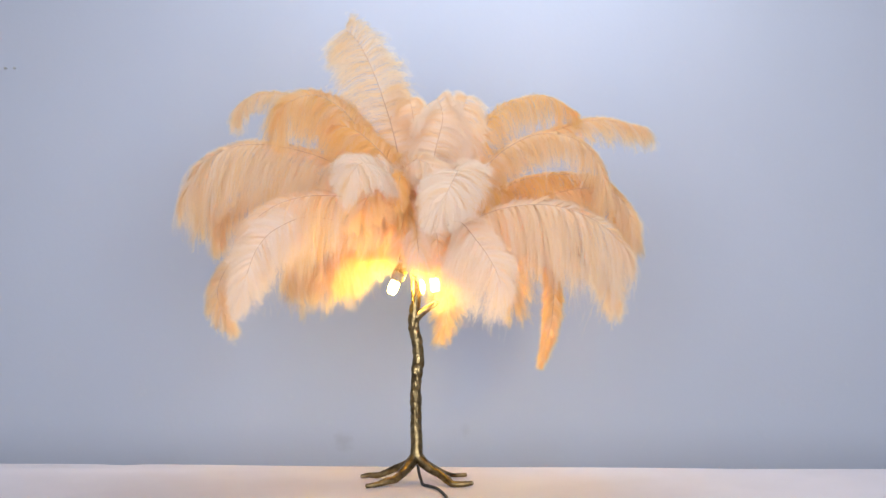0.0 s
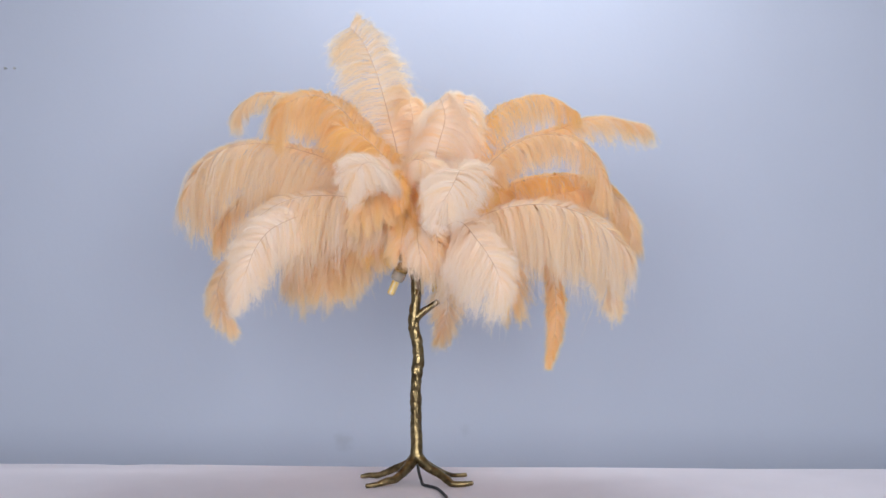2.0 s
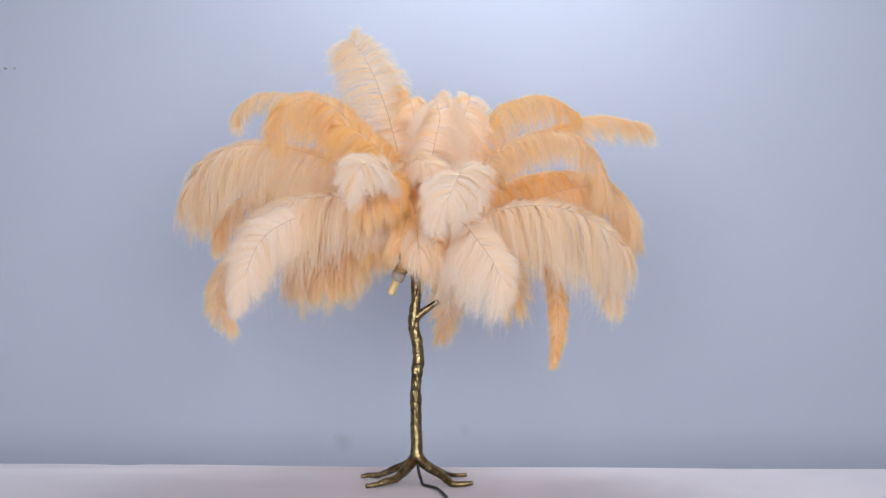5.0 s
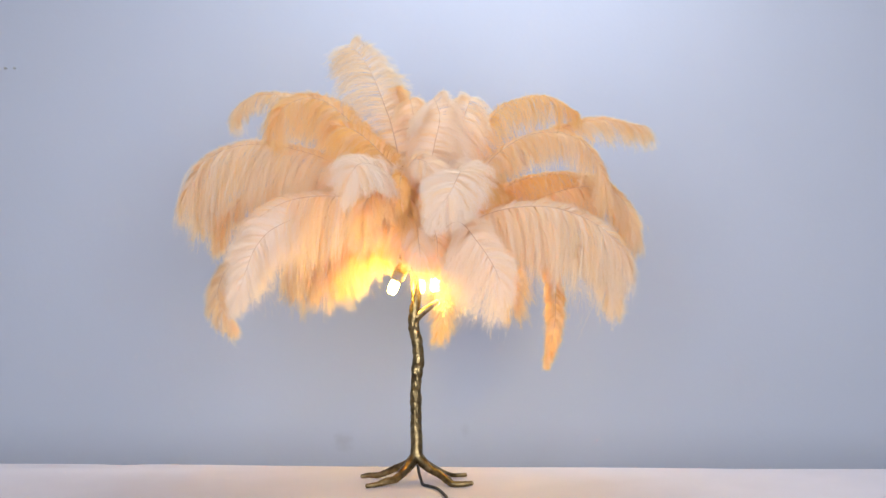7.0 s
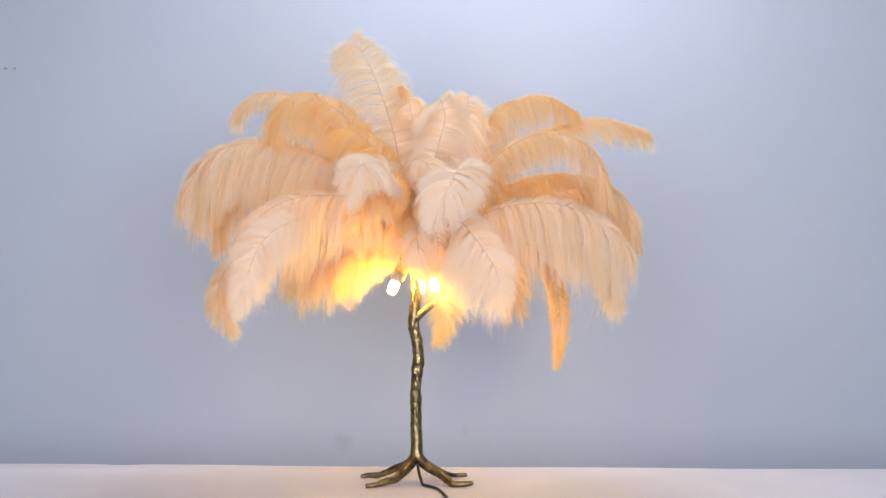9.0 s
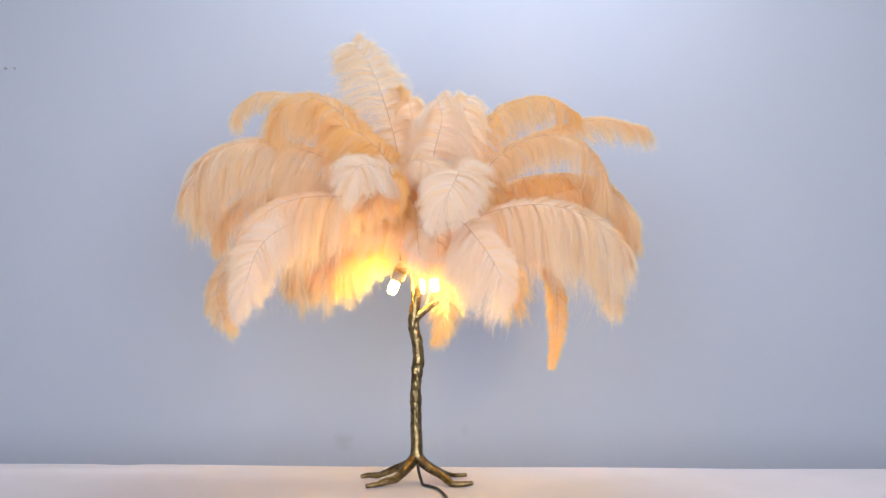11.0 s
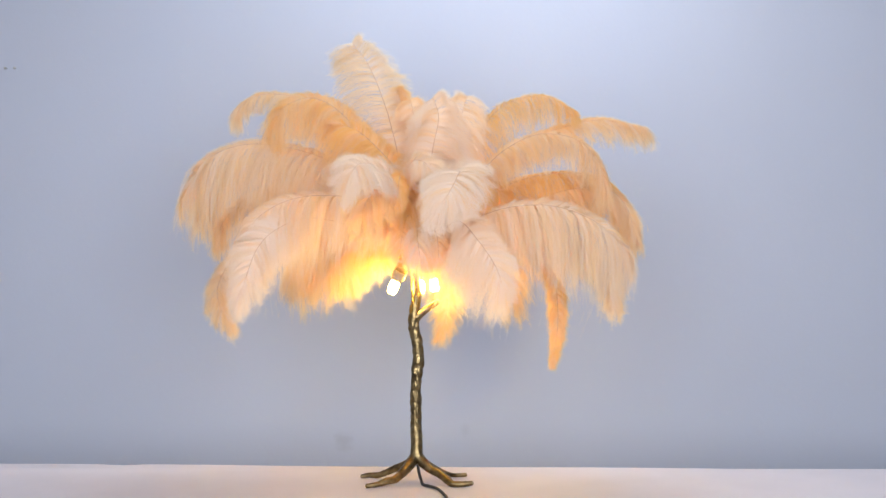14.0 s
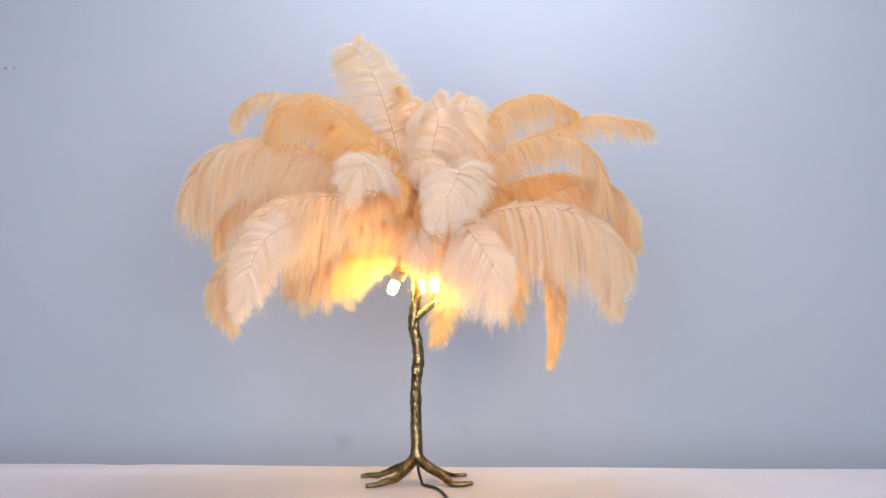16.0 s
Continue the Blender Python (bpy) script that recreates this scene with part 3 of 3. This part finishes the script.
# the inner feathers, close about the trunk and the bulbs
FLUTTER.append(plume([(0.0056, -0.03, 0.4564), (0.016, -0.07, 0.4652), (0.0355, -0.095, 0.4359), (0.0394, -0.095, 0.3928)], 0.058, 0.7, 0.9, dye_light=0.6))
FLUTTER.append(plume([(-0.0003, 0.06, 0.4737), (-0.0043, 0.1, 0.5481), (0.0031, 0.1, 0.6056), (0.0169, 0.08, 0.6402)], 0.08, 0.9, 0.5, dye_light=0.1))
FLUTTER.append(plume([(-0.0034, 0.06, 0.4634), (-0.0862, 0.16, 0.5625), (-0.1566, 0.23, 0.5781), (-0.1984, 0.26, 0.4906)], 0.085, 0.5, 0.9, dye_light=0.2))
FLUTTER.append(plume([(-0.0003, 0.06, 0.4634), (0.0749, 0.16, 0.5625), (0.1311, 0.23, 0.5781), (0.1658, 0.26, 0.4906)], 0.08, 0.5, 0.9, dye_light=0.2))
FLUTTER.append(plume([(-0.0003, 0.06, 0.4531), (0.0013, 0.19, 0.5318), (0.0044, 0.26, 0.4794), (0.0063, 0.28, 0.4121)], 0.075, 0.7, 0.8, dye_light=0.2))
FLUTTER.append(plume([(0.0048, 0.01, 0.4924), (-0.0358, -0.03, 0.55), (-0.0943, -0.04, 0.6083), (-0.1394, -0.03, 0.6289)], 0.074, 0.6, 0.8, dye_light=0.15))
FLUTTER.append(plume([(0.0078, 0.01, 0.4924), (0.0628, -0.03, 0.5303), (0.1118, -0.04, 0.5347), (0.1515, -0.03, 0.5007)], 0.07, 0.6, 0.9, dye_light=0))
FLUTTER.append(plume([(-0.007, 0, 0.462), (-0.0787, 0.03, 0.5033), (-0.1515, 0.05, 0.5143), (-0.2244, 0.06, 0.4634)], 0.088, 0.5, 1.1, dye_light=0.2))
FLUTTER.append(plume([(0.0078, 0.01, 0.4572), (0.0939, 0.04, 0.4782), (0.1868, 0.06, 0.4634), (0.269, 0.06, 0.4223)], 0.085, 0.5, 1.1, dye_light=0.15))
FLUTTER.append(plume([(-0.026, 0.03, 0.4526), (-0.1007, 0.055, 0.4582), (-0.174, 0.07, 0.4275), (-0.2101, 0.07, 0.3604)], 0.072, 0.6, 0.9, dye_light=0.3))
FLUTTER.append(plume([(-0.0122, 0.008, 0.4572), (-0.0427, 0.018, 0.4806), (-0.0764, 0.024, 0.4707), (-0.0935, 0.024, 0.4474)], 0.056, 0.6, 1, taper=0.4, dye_light=0.3))
FLUTTER.append(plume([(0.0082, -0.01, 0.4618), (0.0431, -0.04, 0.4512), (0.0771, -0.06, 0.412), (0.082, -0.06, 0.3634)], 0.056, 0.7, 0.9, dye_light=0.6))
FLUTTER.append(plume([(0.0054, -0.02, 0.4566), (0.0254, -0.04, 0.412), (0.0529, -0.048, 0.3778), (0.0627, -0.045, 0.3483)], 0.064, 0.6, 1.3, thin=0.22, dye_light=0.8))
FLUTTER.append(plume([(-0.0214, -0.02, 0.4516), (-0.0455, 0.012, 0.4472), (-0.07, 0.018, 0.4221), (-0.0832, 0.02, 0.3999)], 0.05, 0.6, 1.3, thin=0.3, dye_light=0.7))
FLUTTER.append(plume([(-0.0008, -0.01, 0.4568), (-0.008, -0.04, 0.5052), (-0.0128, -0.075, 0.523), (-0.0123, -0.095, 0.4884)], 0.062, 0.7, 1, dye_light=0))
FLUTTER.append(plume([(0.0071, -0.005, 0.4619), (0.0156, -0.04, 0.5101), (0.0237, -0.06, 0.5384), (0.0317, -0.09, 0.5174)], 0.062, 0.7, 1, dye_light=0))
FLUTTER.append(plume([(0.0055, -0.025, 0.4594), (0.0082, -0.065, 0.4585), (0.0143, -0.085, 0.436), (0.0182, -0.088, 0.4072)], 0.054, 0.7, 1, dye_light=0.6))
FLUTTER.append(plume([(-0.0223, 0.01, 0.4522), (-0.0562, 0.026, 0.4525), (-0.0991, 0.032, 0.4272), (-0.1245, 0.032, 0.3897)], 0.06, 0.6, 1.2, thin=0.55, dye_light=0.5))
FLUTTER.append(plume([(-0.0228, 0.025, 0.4525), (-0.0633, 0.046, 0.461), (-0.1091, 0.058, 0.4244), (-0.1255, 0.058, 0.3586)], 0.058, 0.6, 0.9, dye_light=0.5))
FLUTTER.append(plume([(-0.0255, 0.015, 0.4543), (-0.0894, 0.038, 0.4731), (-0.1822, 0.05, 0.4427), (-0.2234, 0.052, 0.3711)], 0.066, 0.6, 0.9, dye_light=0.4))
FLUTTER.append(plume([(-0.0194, 0.012, 0.4542), (-0.0358, 0.022, 0.4474), (-0.0542, 0.026, 0.4282), (-0.0643, 0.026, 0.408)], 0.044, 0.6, 1.2, thin=0.5, dye_light=0.6))


# ---- what moves ----
def sway(ob, size, seed):
    """A slight stir in the air, about the root."""
    rng = random.Random(seed)
    a, b, c = rng.uniform(0, 6.28), rng.uniform(0, 6.28), rng.uniform(0, 6.28)
    f, g = rng.uniform(2.0, 3.4), rng.uniform(3.6, 5.5)
    p = ob.location.copy()
    rows = []
    for i in range(65):
        t = i * 0.25
        rows.append((t, pose(*p, size * 0.7 * math.sin(g * t + a), size * (0.7 * math.sin(f * t + b) + 0.4 * math.sin(g * 1.3 * t + c)), size * math.sin(f * 0.8 * t + c))))
    walk(ob, rows)


def motions():
    # the bulbs: out from 1.65 s, lit again in between, out once more from 14.35 to 15.55 s; the glowing sleeve draws back into its socket
    for sleeve, m in BULBS:
        back = m @ pose(0, 0, 0.0285)
        walk(sleeve, [(0, m), (1.633, m), (1.667, back), (5.3, back), (5.333, m), (14.333, m), (14.367, back), (15.533, back), (15.567, m), (16, m)])
    for i, (ob, end) in enumerate(FLUTTER):
        sway(ob, (0.8, 1.2, 0.5)[i % 3], 40 + i)
    # the upright cream plume in the middle leans to and fro
    root = CREST.location.copy()
    walk(CREST, [(t, pose(*root, 0, math.degrees(x / 185), 0)) for t, x in (
        (0, 3), (0.5, 1), (1, -4), (1.5, -1), (2, 7), (2.5, 6), (3, -8), (3.5, -2), (4, 4), (4.8, -3), (5.6, 4), (6.5, -2), (7, -2), (7.5, -4), (8, 3), (8.5, 6), (9, 7), (9.8, -4), (10.6, 5),
        (11.5, -3), (12, 8), (12.5, -7), (13, 3), (13.5, -14), (14, -4), (14.5, 6), (15, 4), (15.5, 3), (16, -5))])
    # the upright plume nods: sideways turn and backward tilt of its limber end
    hinge = TOP[1].location.copy()
    rest_x, rest_z = TIP_REST[0] - hinge.x, TIP_REST[1] - hinge.z
    reach = math.hypot(rest_x, rest_z)
    rows = []
    for t, x, z in ((0, -0.143, 0.818), (0.5, -0.127, 0.766), (1, -0.151, 0.802), (1.5, -0.131, 0.810), (2, -0.132, 0.816), (2.5, -0.140, 0.808), (3, -0.133, 0.795), (3.5, -0.156, 0.797), (4, -0.145, 0.817),
                    (4.8, -0.130, 0.800), (5.6, -0.146, 0.806), (6.5, -0.135, 0.794), (7, -0.128, 0.792), (7.5, -0.152, 0.824), (8, -0.122, 0.786), (8.5, -0.120, 0.783), (9, -0.128, 0.799),
                    (9.8, -0.140, 0.806), (10.6, -0.130, 0.794), (11.5, -0.120, 0.798), (12, -0.135, 0.806), (12.5, -0.138, 0.788), (13, -0.136, 0.801), (13.5, -0.134, 0.799), (14, -0.125, 0.794),
                    (14.5, -0.138, 0.794), (15, -0.141, 0.813), (15.5, -0.124, 0.796), (16, -0.125, 0.794)):
        dx, dz = x + 0.013 - hinge.x, z - 0.009 - hinge.z
        turn = math.degrees(math.atan2(dx, dz) - math.atan2(rest_x, rest_z))
        tilt = -math.degrees(math.acos(min(1, math.hypot(dx, dz) / reach)))
        rows.append((t, pose(*hinge, tilt, turn, 0)))
    walk(TOP[1], rows)
    sway(TOP[0], 0.4, 7)
    # the long hanging plume swings like a pendulum
    hinge = HANG[1].location.copy()
    rows = []
    for t, x in ((0, -18), (0.5, -4), (1, -7), (1.5, 2), (2, -4), (2.5, 1), (3, -1), (3.5, 25), (4, -3), (4.8, 6), (5.6, -6), (6.5, 1), (7, -7), (7.5, 5), (8, -4), (8.5, 8), (9, 10), (9.8, -5), (10.6, 6),
                 (11.5, -4), (12, 3), (12.5, -4), (13, 5), (13.5, 5), (14, 3), (14.5, -24), (15, 12), (15.5, -9), (16, -1)):
        rows.append((t, pose(*hinge, 0, -math.degrees(x / 165), 0)))
    walk(HANG[1], rows)
    sway(HANG[0], 0.3, 8)
    # the thin straight plume bobs
    hinge = TAIL[1].location.copy()
    rows = []
    for t, z in ((0, 0), (0.5, 0), (1, -3), (1.5, 7), (2, 3), (2.5, 9), (3, 3), (3.5, 3), (4, 0), (4.8, 5), (5.6, -2), (6.5, 4), (7, 1), (7.5, -6), (8, -9), (8.5, -5), (9, -2), (9.8, 4), (10.6, -3),
                 (11.5, 6), (12, -2), (12.5, 9), (13, 3), (13.5, 4), (14, 0), (14.5, -6), (15, 7), (15.5, 1), (16, 6)):
        rows.append((t, pose(*hinge, 0, -math.degrees(z / 90), 0)))
    walk(TAIL[1], rows)
    sway(TAIL[0], 0.3, 9)


TIP_REST = (-0.1242, 0.8048)
motions()
